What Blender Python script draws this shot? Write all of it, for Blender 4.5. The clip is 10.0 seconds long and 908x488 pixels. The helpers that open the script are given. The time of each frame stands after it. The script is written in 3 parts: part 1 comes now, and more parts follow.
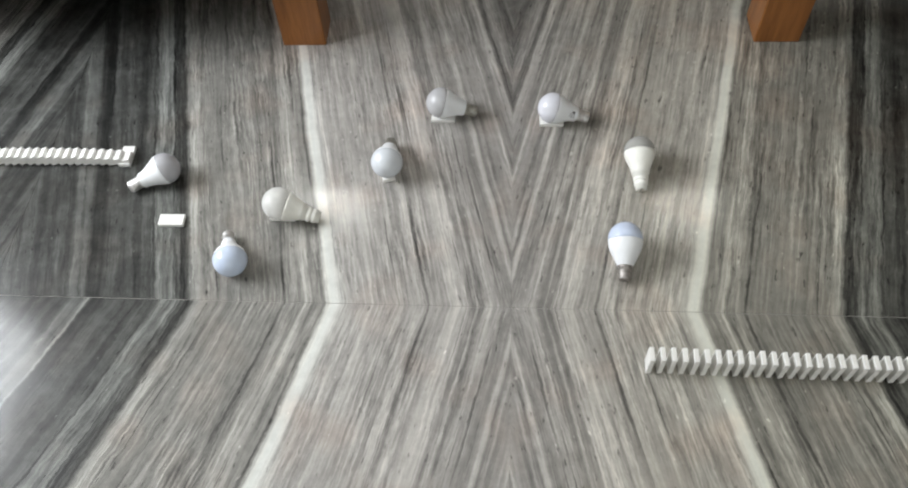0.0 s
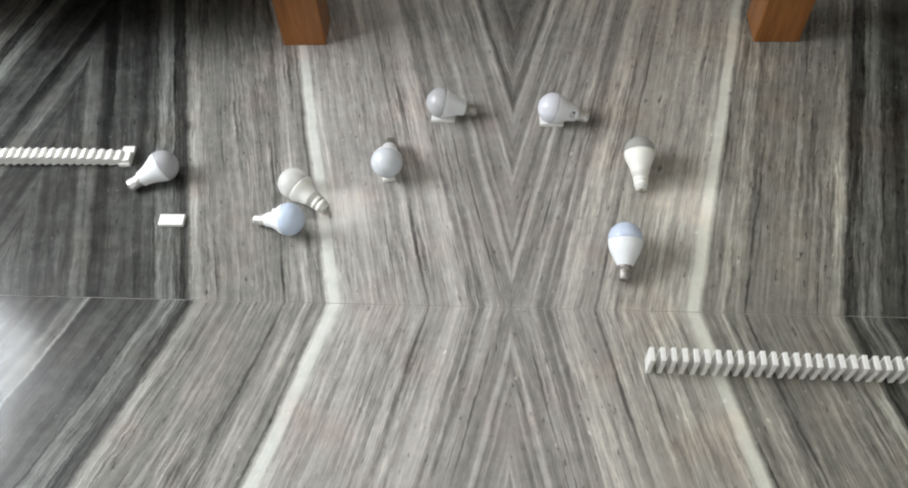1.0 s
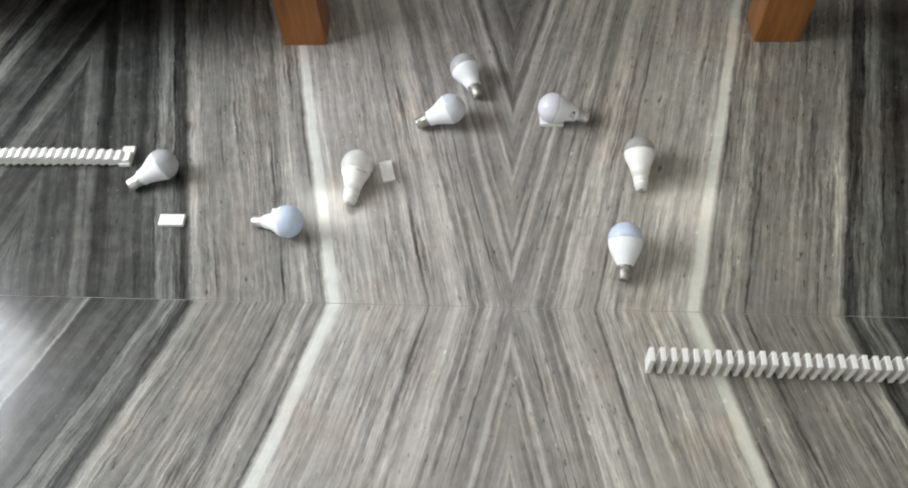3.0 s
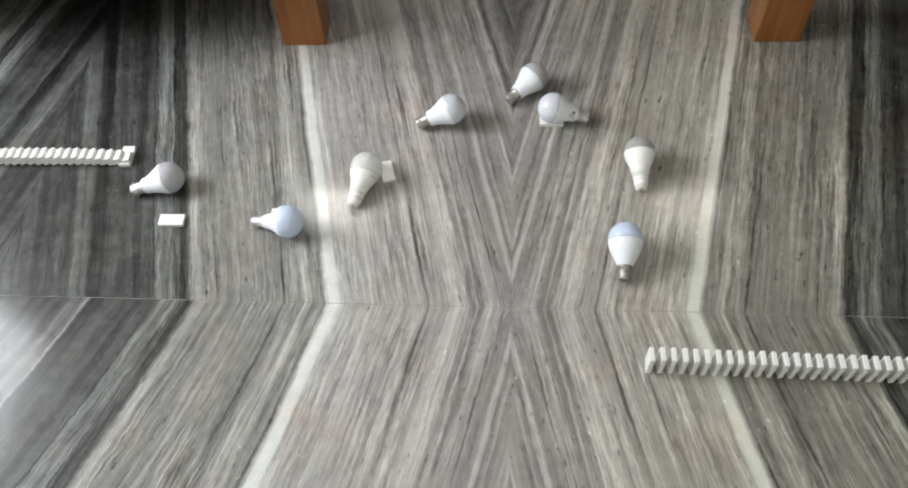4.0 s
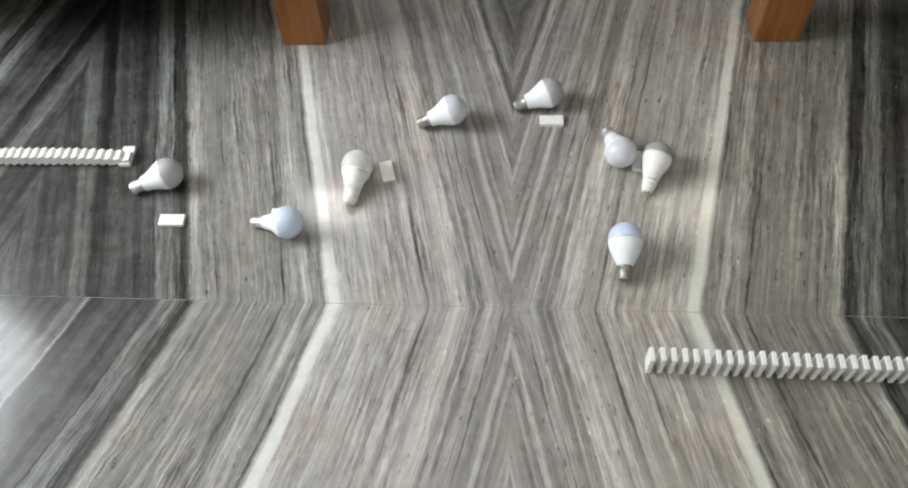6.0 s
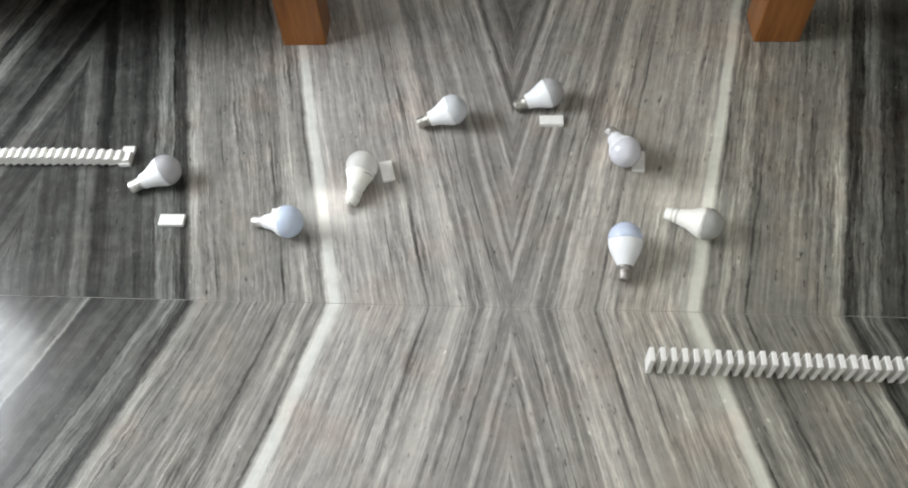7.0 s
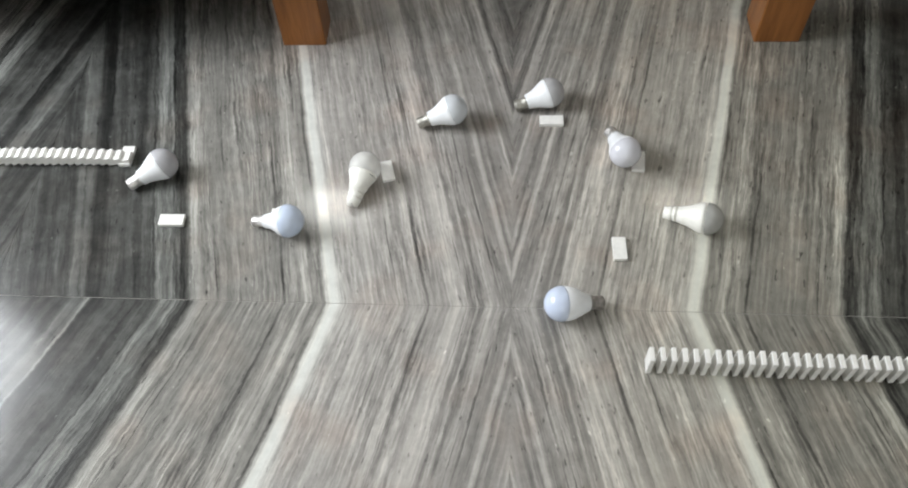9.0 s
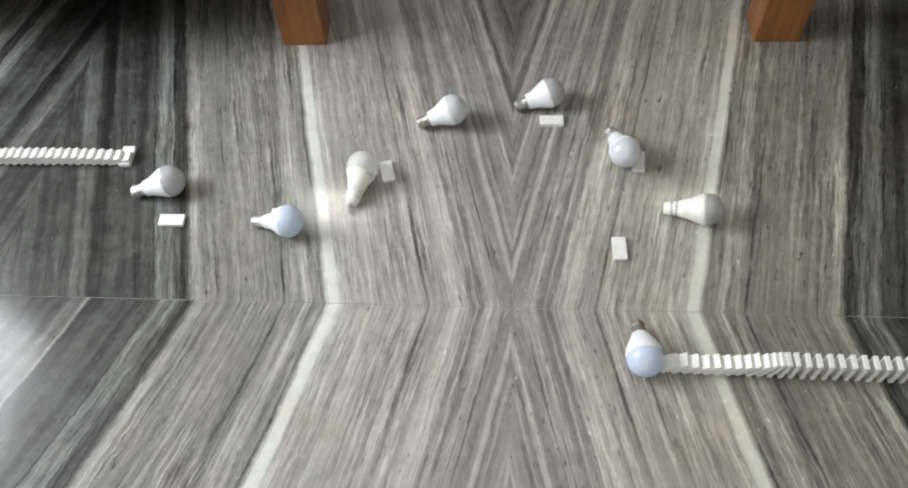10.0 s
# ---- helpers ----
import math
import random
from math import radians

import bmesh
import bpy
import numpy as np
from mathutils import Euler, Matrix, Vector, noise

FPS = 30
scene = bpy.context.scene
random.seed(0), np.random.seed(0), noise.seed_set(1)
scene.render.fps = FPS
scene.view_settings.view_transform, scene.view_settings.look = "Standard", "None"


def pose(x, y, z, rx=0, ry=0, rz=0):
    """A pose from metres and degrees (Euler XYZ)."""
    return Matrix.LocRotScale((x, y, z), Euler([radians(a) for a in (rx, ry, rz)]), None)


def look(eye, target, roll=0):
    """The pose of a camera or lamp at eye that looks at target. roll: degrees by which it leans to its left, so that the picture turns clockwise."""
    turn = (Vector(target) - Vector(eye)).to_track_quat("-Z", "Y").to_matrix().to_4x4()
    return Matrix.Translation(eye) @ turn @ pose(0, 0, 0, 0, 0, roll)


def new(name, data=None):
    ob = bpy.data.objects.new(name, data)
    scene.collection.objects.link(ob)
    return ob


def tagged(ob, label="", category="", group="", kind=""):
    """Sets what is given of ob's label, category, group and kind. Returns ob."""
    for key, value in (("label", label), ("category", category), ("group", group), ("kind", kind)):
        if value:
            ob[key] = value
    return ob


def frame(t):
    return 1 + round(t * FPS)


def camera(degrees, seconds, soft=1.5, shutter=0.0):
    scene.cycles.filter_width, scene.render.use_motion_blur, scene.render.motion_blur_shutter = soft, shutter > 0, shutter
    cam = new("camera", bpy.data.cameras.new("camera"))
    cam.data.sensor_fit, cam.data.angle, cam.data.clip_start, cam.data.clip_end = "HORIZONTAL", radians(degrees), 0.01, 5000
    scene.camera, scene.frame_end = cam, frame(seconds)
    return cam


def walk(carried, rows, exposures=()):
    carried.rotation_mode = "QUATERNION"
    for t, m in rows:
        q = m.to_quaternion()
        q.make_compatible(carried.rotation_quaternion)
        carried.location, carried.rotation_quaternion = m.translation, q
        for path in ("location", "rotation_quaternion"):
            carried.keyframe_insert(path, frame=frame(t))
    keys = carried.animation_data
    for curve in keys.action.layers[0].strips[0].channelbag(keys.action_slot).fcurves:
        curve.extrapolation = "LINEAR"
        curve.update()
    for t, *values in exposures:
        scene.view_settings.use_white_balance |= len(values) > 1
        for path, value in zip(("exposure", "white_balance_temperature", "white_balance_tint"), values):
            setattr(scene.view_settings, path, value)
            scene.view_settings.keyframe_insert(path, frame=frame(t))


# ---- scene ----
# The camera stands still on a stand above the floor.
EYE = (0.0, 0.0, 1.1809)
cam = camera(58.98, 10.0, soft=2.05)
STAND = look(EYE, (-0.0549, 0.5521, 0.3489), -3.559)
walk(cam, [(0.0, STAND), (10.0, STAND)], [(0.0, -0.06), (10.0, -0.06)])

# ---- light ----
SUN_UP, SUN_ROUND = radians(38), radians(-80)
world = bpy.data.worlds.new("sky")
scene.world = world
world.use_nodes = True
wn, wl = world.node_tree.nodes, world.node_tree.links
sky = wn.new("ShaderNodeTexSky")
sky.sky_type, sky.sun_disc = "NISHITA", False
sky.sun_elevation, sky.sun_rotation = SUN_UP, SUN_ROUND
wl.new(sky.outputs[0], wn["Background"].inputs[0])
wn["Background"].inputs[1].default_value = 0.12


def daylight(name, m, width, height, power, tint):
    """Sky light that comes in through an opening; the south one is an added fill."""
    lamp = bpy.data.lights.new(name, "AREA")
    lamp.shape, lamp.size, lamp.size_y, lamp.energy, lamp.color = "RECTANGLE", width, height, power, tint
    ob = new(name, lamp)
    ob.matrix_world = m
    return ob


daylight("window_daylight", look((-2.17, 0.96, 1.43), (0.0, 0.88, 1.1)), 1.2, 1.15, 86, (0.965, 1.0, 1.03))
# added fill from behind the camera, with no known source
daylight("south_fill_light", look((0.5, -1.74, 1.1), (0.4, 0.8, 1.1)), 0.96, 2.0, 15, (1.0, 0.99, 0.91))
daylight("ventilator_daylight", look((-0.905, 2.57, 2.29), (-0.84, 0.8, 0.6)), 0.30, 0.26, 4.8, (1.0, 1.0, 0.94))
daylight("ventilator_daylight", look((0.97, 2.57, 2.2), (0.8, 0.8, 0.6)), 0.36, 0.30, 3.2, (1.0, 0.99, 0.88))


# ---- materials ----
class Nodes:
    """A material and short ways to add nodes to it."""

    def __init__(self, name, rough=0.5, metal=0.0):
        self.mat = bpy.data.materials.new(name)
        self.mat.use_nodes = True
        self.t = self.mat.node_tree
        self.bsdf = self.t.nodes["Principled BSDF"]
        self.set("Roughness", rough)
        self.set("Metallic", metal)

    def set(self, socket, value):
        if isinstance(value, bpy.types.NodeSocket):
            self.t.links.new(value, self.bsdf.inputs[socket])
        else:
            self.bsdf.inputs[socket].default_value = value

    def plug(self, sock, value):
        if isinstance(value, bpy.types.NodeSocket):
            self.t.links.new(value, sock)
        else:
            sock.default_value = value

    def math(self, op, a, b=0.0, c=0.0):
        n = self.t.nodes.new("ShaderNodeMath")
        n.operation = op
        for s, v in zip(n.inputs, (a, b, c)):
            self.plug(s, v)
        return n.outputs[0]

    def xyz(self, x, y, z=0.0):
        n = self.t.nodes.new("ShaderNodeCombineXYZ")
        for s, v in zip(n.inputs, (x, y, z)):
            self.plug(s, v)
        return n.outputs[0]

    def noise(self, vec, scale, detail=3.0, rough=0.55):
        n = self.t.nodes.new("ShaderNodeTexNoise")
        n.inputs["Scale"].default_value, n.inputs["Detail"].default_value, n.inputs["Roughness"].default_value = scale, detail, rough
        self.t.links.new(vec, n.inputs["Vector"])
        return n.outputs["Fac"]

    def place(self):
        return self.t.nodes.new("ShaderNodeNewGeometry").outputs["Position"]

    def own(self):
        return self.t.nodes.new("ShaderNodeTexCoord").outputs["Object"]

    def ramp(self, fac, stops, colour=False):
        n = self.t.nodes.new("ShaderNodeValToRGB")
        e = n.color_ramp.elements
        while len(e) < len(stops):
            e.new(0.5)
        for el, (p, v) in zip(e, stops):
            el.position = p
            el.color = (*v, 1) if colour else (v, v, v, 1)
        self.t.links.new(fac, n.inputs[0])
        return n.outputs[0]

    def mix(self, fac, a, b, how="MIX"):
        n = self.t.nodes.new("ShaderNodeMix")
        n.data_type, n.blend_type = "RGBA", how
        self.plug(n.inputs[0], fac)
        for s, v in ((n.inputs[6], a), (n.inputs[7], b)):
            self.plug(s, v if isinstance(v, bpy.types.NodeSocket) else (*v, 1))
        return n.outputs[2]

    def bump(self, height, strength, distance):
        n = self.t.nodes.new("ShaderNodeBump")
        n.inputs["Strength"].default_value, n.inputs["Distance"].default_value = strength, distance
        self.t.links.new(height, n.inputs["Height"])
        self.t.links.new(n.outputs[0], self.bsdf.inputs["Normal"])


# The slabs are book-matched: their veins mirror at the joints x = MX and y = MY.
MX, MY, SLAB_W, SLAB_L, LEAN = 0.024, 0.658, 0.904, 1.83, 0.239


def marble():
    """Grey-brown veined marble; u runs across the veins, v along them."""
    m = Nodes("veined_marble", 0.16)
    sep = m.t.nodes.new("ShaderNodeSeparateXYZ")
    pos = m.place()
    m.t.links.new(pos, sep.inputs[0])
    px, py = sep.outputs[0], sep.outputs[1]
    bx = m.math("PINGPONG", m.math("SUBTRACT", px, MX), SLAB_W)
    by = m.math("PINGPONG", m.math("SUBTRACT", py, MY), SLAB_L)
    # the veins of the front slabs fan out towards their outer edge
    front = m.math("LESS_THAN", py, MY)
    fan = m.math("MULTIPLY", m.math("MULTIPLY", m.math("MAXIMUM", m.math("SUBTRACT", bx, 0.3), 0.0), m.math("MULTIPLY_ADD", m.math("GREATER_THAN", px, MX), -0.22, 0.36)), front)
    u0 = m.math("SUBTRACT", bx, m.math("MULTIPLY", by, m.math("ADD", fan, LEAN)))
    folded = m.xyz(bx, by)
    # the back left slab carries its dark bands a little further out
    outward = m.math("MULTIPLY", m.ramp(bx, ((0.50, 0.0), (0.56, 0.009))), m.math("LESS_THAN", px, MX))
    outward = m.math("MULTIPLY", outward, m.math("SUBTRACT", 1.0, front))
    u0 = m.math("SUBTRACT", u0, outward)
    # slow waver of the veins, mirrored, and a little that differs slab by slab
    w1 = m.math("MULTIPLY_ADD", m.noise(folded, 3.2, 2.0), 0.006, -0.003)
    w2 = m.math("MULTIPLY_ADD", m.noise(pos, 9.0, 2.0), 0.006, -0.003)
    w3 = m.math("MULTIPLY_ADD", m.noise(pos, 95.0, 4.0, 0.7), 0.0042, -0.0021)
    # the dark outer bands waver more than the pale middle
    ragged = m.ramp(bx, ((0.42, 0.0022), (0.62, 0.011)))
    w4 = m.math("MULTIPLY", m.math("SUBTRACT", m.noise(pos, 26.0, 3.0, 0.6), 0.5), ragged)
    u = m.math("ADD", m.math("ADD", m.math("ADD", u0, w1), w4), m.math("ADD", w2, w3))
    core_bands = ((-0.20, 0.36), (-0.150, 0.38), (-0.138, 0.40), (-0.132, 0.49), (-0.118, 0.47), (-0.111, 0.37), (-0.105, 0.39), (-0.1025, 0.68), (-0.097, 0.63),
                  (-0.088, 0.54), (-0.078, 0.51), (-0.070, 0.45), (-0.067, 0.65), (-0.060, 0.55), (-0.036, 0.53), (-0.032, 0.60), (-0.027, 0.51),
                  (-0.020, 0.47), (-0.017, 0.66), (-0.011, 0.66), (-0.007, 0.53), (0.0, 0.51))
    bands = ((0.0, 0.51), (0.012, 0.52), (0.03, 0.64), (0.048, 0.47), (0.064, 0.49), (0.078, 0.68), (0.092, 0.69), (0.105, 0.57), (0.134, 0.60),
             (0.138, 0.46), (0.142, 0.60), (0.2, 0.61), (0.27, 0.62), (0.288, 0.66), (0.292, 0.81), (0.309, 0.82), (0.313, 0.48), (0.335, 0.52),
             (0.348, 0.63), (0.362, 0.485), (0.45, 0.485), (0.515, 0.47), (0.528, 0.58), (0.54, 0.45), (0.547, 0.21), (0.568, 0.28), (0.574, 0.44),
             (0.600, 0.45), (0.606, 0.29), (0.70, 0.29))
    fac = m.math("DIVIDE", m.math("ADD", u, 0.2), 1.2)
    inner = m.ramp(fac, [((a + 0.2) / 1.2, b) for a, b in bands])
    outer_bands = ((0.60, 0.27), (0.625, 0.28), (0.63, 0.21), (0.641, 0.22), (0.647, 0.28), (0.692, 0.28), (0.70, 0.17), (0.719, 0.18), (0.727, 0.33),
                   (0.752, 0.36), (0.760, 0.25), (0.806, 0.25), (0.812, 0.18), (0.824, 0.20), (0.83, 0.28), (0.9, 0.25), (1.0, 0.22))
    core = m.ramp(fac, [((a + 0.2) / 1.2, b) for a, b in core_bands])
    outer = m.ramp(fac, [((a + 0.2) / 1.2, b) for a, b in outer_bands])
    far = m.math("GREATER_THAN", u, 0.610)
    near = m.math("LESS_THAN", u, 0.0)
    mid = m.math("SUBTRACT", m.math("SUBTRACT", 1.0, far), near)
    g = m.math("ADD", m.math("MULTIPLY", inner, mid), m.math("MULTIPLY", outer, far))
    g = m.math("ADD", g, m.math("MULTIPLY", core, near))
    # streaks along the veins at three widths; the fine ones differ on the two sides of a joint
    side = m.math("MULTIPLY", m.math("GREATER_THAN", px, MX), 17.3)
    seed2, seed3, seed4, seed5, seed6 = (m.math("ADD", side, k) for k in (9.0, 5.0, 13.0, 21.0, 77.0))
    s1 = m.ramp(m.noise(m.xyz(m.math("MULTIPLY", u, 66.0), m.math("MULTIPLY", by, 2.0), 3.0), 1.0, 4.0, 0.62), ((0.30, 0.0), (0.46, 0.42), (0.54, 0.58), (0.70, 1.0)))
    s2 = m.ramp(m.noise(m.xyz(m.math("MULTIPLY", u, 190.0), m.math("MULTIPLY", py, 15.0), seed2), 1.0, 4.0, 0.65), ((0.30, 0.0), (0.70, 1.0)))
    s3 = m.noise(m.xyz(m.math("MULTIPLY", u, 430.0), m.math("MULTIPLY", py, 55.0), seed3), 1.0, 3.0, 0.6)
    cloud = m.noise(pos, 6.0, 4.0)
    # single long lines, dark and pale
    l1 = m.ramp(m.noise(m.xyz(m.math("MULTIPLY", u, 105.0), m.math("MULTIPLY", by, 1.1), 31.0), 1.0, 2.0), ((0.625, 0.0), (0.655, 1.0)))
    l2 = m.ramp(m.noise(m.xyz(m.math("MULTIPLY", u, 120.0), m.math("MULTIPLY", by, 1.3), 47.0), 1.0, 2.0), ((0.60, 0.0), (0.67, 1.0)))
    broken = m.ramp(m.noise(m.xyz(m.math("MULTIPLY", u, 60.0), m.math("MULTIPLY", py, 12.0), seed4), 1.0, 3.0), ((0.38, 0.15), (0.56, 1.0)))
    lines = m.math("SUBTRACT", m.math("MULTIPLY", l2, 0.08), m.math("MULTIPLY", m.math("MULTIPLY", l1, broken), 0.16))
    plain = m.math("LESS_THAN", g, 0.72)
    k = m.math("MULTIPLY", m.math("MULTIPLY_ADD", plain, 0.85, 0.15), m.math("SUBTRACT", m.math("MULTIPLY_ADD", far, -0.55, 1.0), m.math("MULTIPLY", near, 0.3)))
    # the streaks stand in bundles, with calmer stone between them
    bundle = m.ramp(m.noise(m.xyz(m.math("MULTIPLY", u, 24.0), m.math("MULTIPLY", by, 1.8), seed6), 1.0, 3.0), ((0.36, 0.48), (0.60, 1.25)))
    d = m.math("MULTIPLY_ADD", s1, 0.27, -0.135)
    patchy = m.ramp(m.noise(pos, 5.0, 2.0), ((0.36, 0.35), (0.62, 1.0)))
    d = m.math("ADD", d, m.math("MULTIPLY", patchy, m.math("MULTIPLY_ADD", s2, 0.28, -0.14)))
    d = m.math("ADD", d, m.math("MULTIPLY_ADD", s3, 0.12, -0.06))
    d = m.math("MULTIPLY", d, bundle)
    d = m.math("ADD", d, lines)
    g = m.math("ADD", g, m.math("MULTIPLY", d, k))
    g = m.math("ADD", g, m.math("MULTIPLY_ADD", cloud, 0.12, -0.06))
    mottle = m.noise(pos, 48.0, 4.0, 0.65)
    g = m.math("ADD", g, m.math("MULTIPLY_ADD", mottle, 0.13, -0.065))
    blotch = m.math("MULTIPLY_ADD", m.noise(pos, 19.0, 5.0, 0.62), 0.22, -0.11)
    g = m.math("ADD", g, m.math("MULTIPLY", blotch, far))
    grit = m.noise(pos, 260.0, 3.0, 0.6)
    g = m.math("ADD", g, m.math("MULTIPLY_ADD", grit, 0.06, -0.03))
    # one white thread in the front left slab
    thread = m.ramp(m.math("ABSOLUTE", m.math("SUBTRACT", u, 0.7245)), ((0.0018, 1.0), (0.0042, 0.0)))
    thread = m.math("MULTIPLY", m.math("MULTIPLY", thread, front), m.math("LESS_THAN", px, MX))
    g = m.math("ADD", g, m.math("MULTIPLY", thread, m.math("MULTIPLY_ADD", cloud, 0.3, 0.08)))
    # dark flecks drawn out along the veins, and pale specks
    fl = m.noise(m.xyz(m.math("MULTIPLY", u, 150.0), m.math("MULTIPLY", py, 42.0), seed5), 1.0, 2.0)
    fleck = m.ramp(fl, ((0.66, 0.0), (0.75, 1.0)))
    g = m.math("SUBTRACT", g, m.math("MULTIPLY", m.math("MULTIPLY", fleck, plain), 0.20))
    sp = m.noise(m.xyz(m.math("MULTIPLY", u, 110.0), m.math("MULTIPLY", py, 60.0), seed6), 1.0, 2.0)
    speck = m.ramp(sp, ((0.70, 0.0), (0.77, 1.0)))
    g = m.math("ADD", g, m.math("MULTIPLY", speck, 0.16))
    g = m.math("MAXIMUM", g, 0.12)
    val = m.math("POWER", g, 2.2)
    warm = m.ramp(fac, ((0.30, (1.0, 0.955, 0.90)), (0.40, (1.0, 0.965, 0.915)), (0.417, (0.975, 1.0, 0.955)), (0.43, (1.0, 0.97, 0.90)), (0.60, (1.0, 0.975, 0.90)), (0.64, (0.95, 0.975, 0.92))), True)
    rosy = m.ramp(m.noise(folded, 7.0, 2.0), ((0.50, (1.0, 1.0, 1.0)), (0.72, (1.06, 0.97, 0.93))), True)
    tone = m.mix(1.0, warm, rosy, "MULTIPLY")
    # the tone of the slabs turns yellower to the right of the middle joint
    tone = m.mix(m.ramp(m.math("SUBTRACT", px, MX), ((0.02, 0.0), (0.25, 1.0))), tone, m.mix(1.0, tone, (1.01, 1.0, 0.935), "MULTIPLY"))
    colour = m.mix(1.0, tone, val, "MULTIPLY")
    m.set("Base Color", colour)
    # a dull stone face under a thin, worn polish
    m.set("Roughness", m.math("MULTIPLY_ADD", m.noise(pos, 25.0, 4.0), 0.14, 0.27))
    m.set("Specular IOR Level", 0.18)
    m.set("Coat Weight", 0.68)
    m.set("Coat Roughness", m.math("MULTIPLY_ADD", m.noise(pos, 25.0, 4.0), 0.11, 0.07))
    m.set("Coat IOR", 1.45)
    m.bump(s3, 0.04, 0.0004)
    return m.mat


def wood(name, dark, light, scale=1.0):
    m = Nodes(name, 0.35)
    sep = m.t.nodes.new("ShaderNodeSeparateXYZ")
    m.t.links.new(m.own(), sep.inputs[0])
    grain = m.noise(m.xyz(m.math("MULTIPLY", sep.outputs[0], 55.0 * scale), m.math("MULTIPLY", sep.outputs[1], 55.0 * scale),
                          m.math("MULTIPLY", sep.outputs[2], 5.0 * scale)), 1.0, 5.0, 0.6)
    fine = m.noise(m.xyz(m.math("MULTIPLY", sep.outputs[0], 500.0), m.math("MULTIPLY", sep.outputs[1], 500.0),
                         m.math("MULTIPLY", sep.outputs[2], 18.0)), 1.0, 2.0)
    mixed = m.math("ADD", m.math("MULTIPLY", grain, 0.7), m.math("MULTIPLY", fine, 0.3))
    m.set("Base Color", m.ramp(mixed, ((0.32, dark), (0.66, light)), True))
    m.bump(mixed, 0.15, 0.0008)
    return m.mat


def plastic(name, colour, rough, dirt=0.06, sub=0.0, clear=0.0):
    m = Nodes(name, rough)
    n = m.noise(m.own(), 60.0, 4.0)
    worn = tuple(c * (1 - dirt * 2.2) for c in colour)
    m.set("Base Color", m.ramp(n, ((0.35, worn), (0.62, colour)), True))
    m.set("Roughness", m.math("MULTIPLY_ADD", m.noise(m.own(), 240.0, 2.0), 0.14, rough - 0.07))
    if clear:
        m.set("Transmission Weight", clear)
        m.set("IOR", 1.25)
    if sub:
        m.set("Subsurface Weight", sub)
        m.set("Subsurface Radius", (0.01, 0.01, 0.01))
        m.set("Subsurface Scale", 0.6)
    return m.mat


def metal(name, colour, rough):
    m = Nodes(name, rough, 1.0)
    n = m.noise(m.own(), 180.0, 4.0)
    m.set("Base Color", m.ramp(n, ((0.3, tuple(c * 0.6 for c in colour)), (0.65, colour)), True))
    m.set("Roughness", m.math("MULTIPLY_ADD", n, 0.25, rough - 0.1))
    return m.mat


def wall_paint(name, colour):
    m = Nodes(name, 0.8)
    n = m.noise(m.place(), 2.5, 5.0)
    m.set("Base Color", m.ramp(n, ((0.3, tuple(c * 0.92 for c in colour)), (0.7, colour)), True))
    m.bump(m.noise(m.place(), 180.0, 3.0), 0.1, 0.001)
    return m.mat


MARBLE = marble()
GROUT = wall_paint("joint_filler", (0.36, 0.35, 0.33))
TEAK = wood("teak", (0.145, 0.052, 0.012), (0.32, 0.126, 0.034))
DARKWOOD = wood("dark_wood", (0.010, 0.008, 0.007), (0.026, 0.020, 0.016))
PAINT = wall_paint("wall_paint", (0.60, 0.58, 0.54))
WHITE_PAINT = wall_paint("ceiling_paint", (0.82, 0.82, 0.80))
FRAME_PAINT = plastic("frame_paint", (0.60, 0.58, 0.54), 0.4)
IVORY = plastic("ivory_plastic", (0.87, 0.865, 0.84), 0.38, 0.05)
BODY_WHITE = plastic("white_housing", (0.83, 0.85, 0.88), 0.35, 0.03)
BODY_CREAM = plastic("cream_housing", (0.88, 0.875, 0.825), 0.38, 0.05)
GLOBE_GREY = plastic("grey_diffuser", (0.43, 0.43, 0.455), 0.24, 0.03, 0.12)
GLOBE_PALE = plastic("pale_diffuser", (0.44, 0.44, 0.455), 0.24, 0.03, 0.12)
GLOBE_MILK = plastic("milky_diffuser", (0.61, 0.64, 0.68), 0.22, 0.03, 0.12)
GLOBE_LILAC = plastic("lilac_diffuser", (0.64, 0.645, 0.70), 0.24, 0.03, 0.12)
GLOBE_BLUE = plastic("cool_white_diffuser", (0.58, 0.66, 0.81), 0.22, 0.03, 0.25)
GLOBE_PEARL = plastic("pearl_diffuser", (0.57, 0.64, 0.79), 0.22, 0.03, 0.25)
GLOBE_DUSK = plastic("smoky_grey_diffuser", (0.56, 0.56, 0.54), 0.24, 0.04, 0.0, 0.40)
GLOBE_SMOKE = plastic("warm_grey_diffuser", (0.93, 0.93, 0.91), 0.24, 0.04, 0.0, 0.45)
NICKEL = metal("nickel", (0.46, 0.45, 0.41), 0.5)
BRONZE = metal("tarnished_brass", (0.42, 0.395, 0.375), 0.55)
ALLOY = metal("pale_alloy", (0.82, 0.81, 0.80), 0.5)
SOLDER = metal("solder", (0.36, 0.35, 0.33), 0.45)
INK = plastic("dark_print", (0.10, 0.10, 0.11), 0.5)
GLASS = Nodes("pane_glass", 0.02)
GLASS.set("Transmission Weight", 1.0)
GLASS.set("Base Color", (0.95, 0.97, 0.96, 1))
GLASS = GLASS.mat


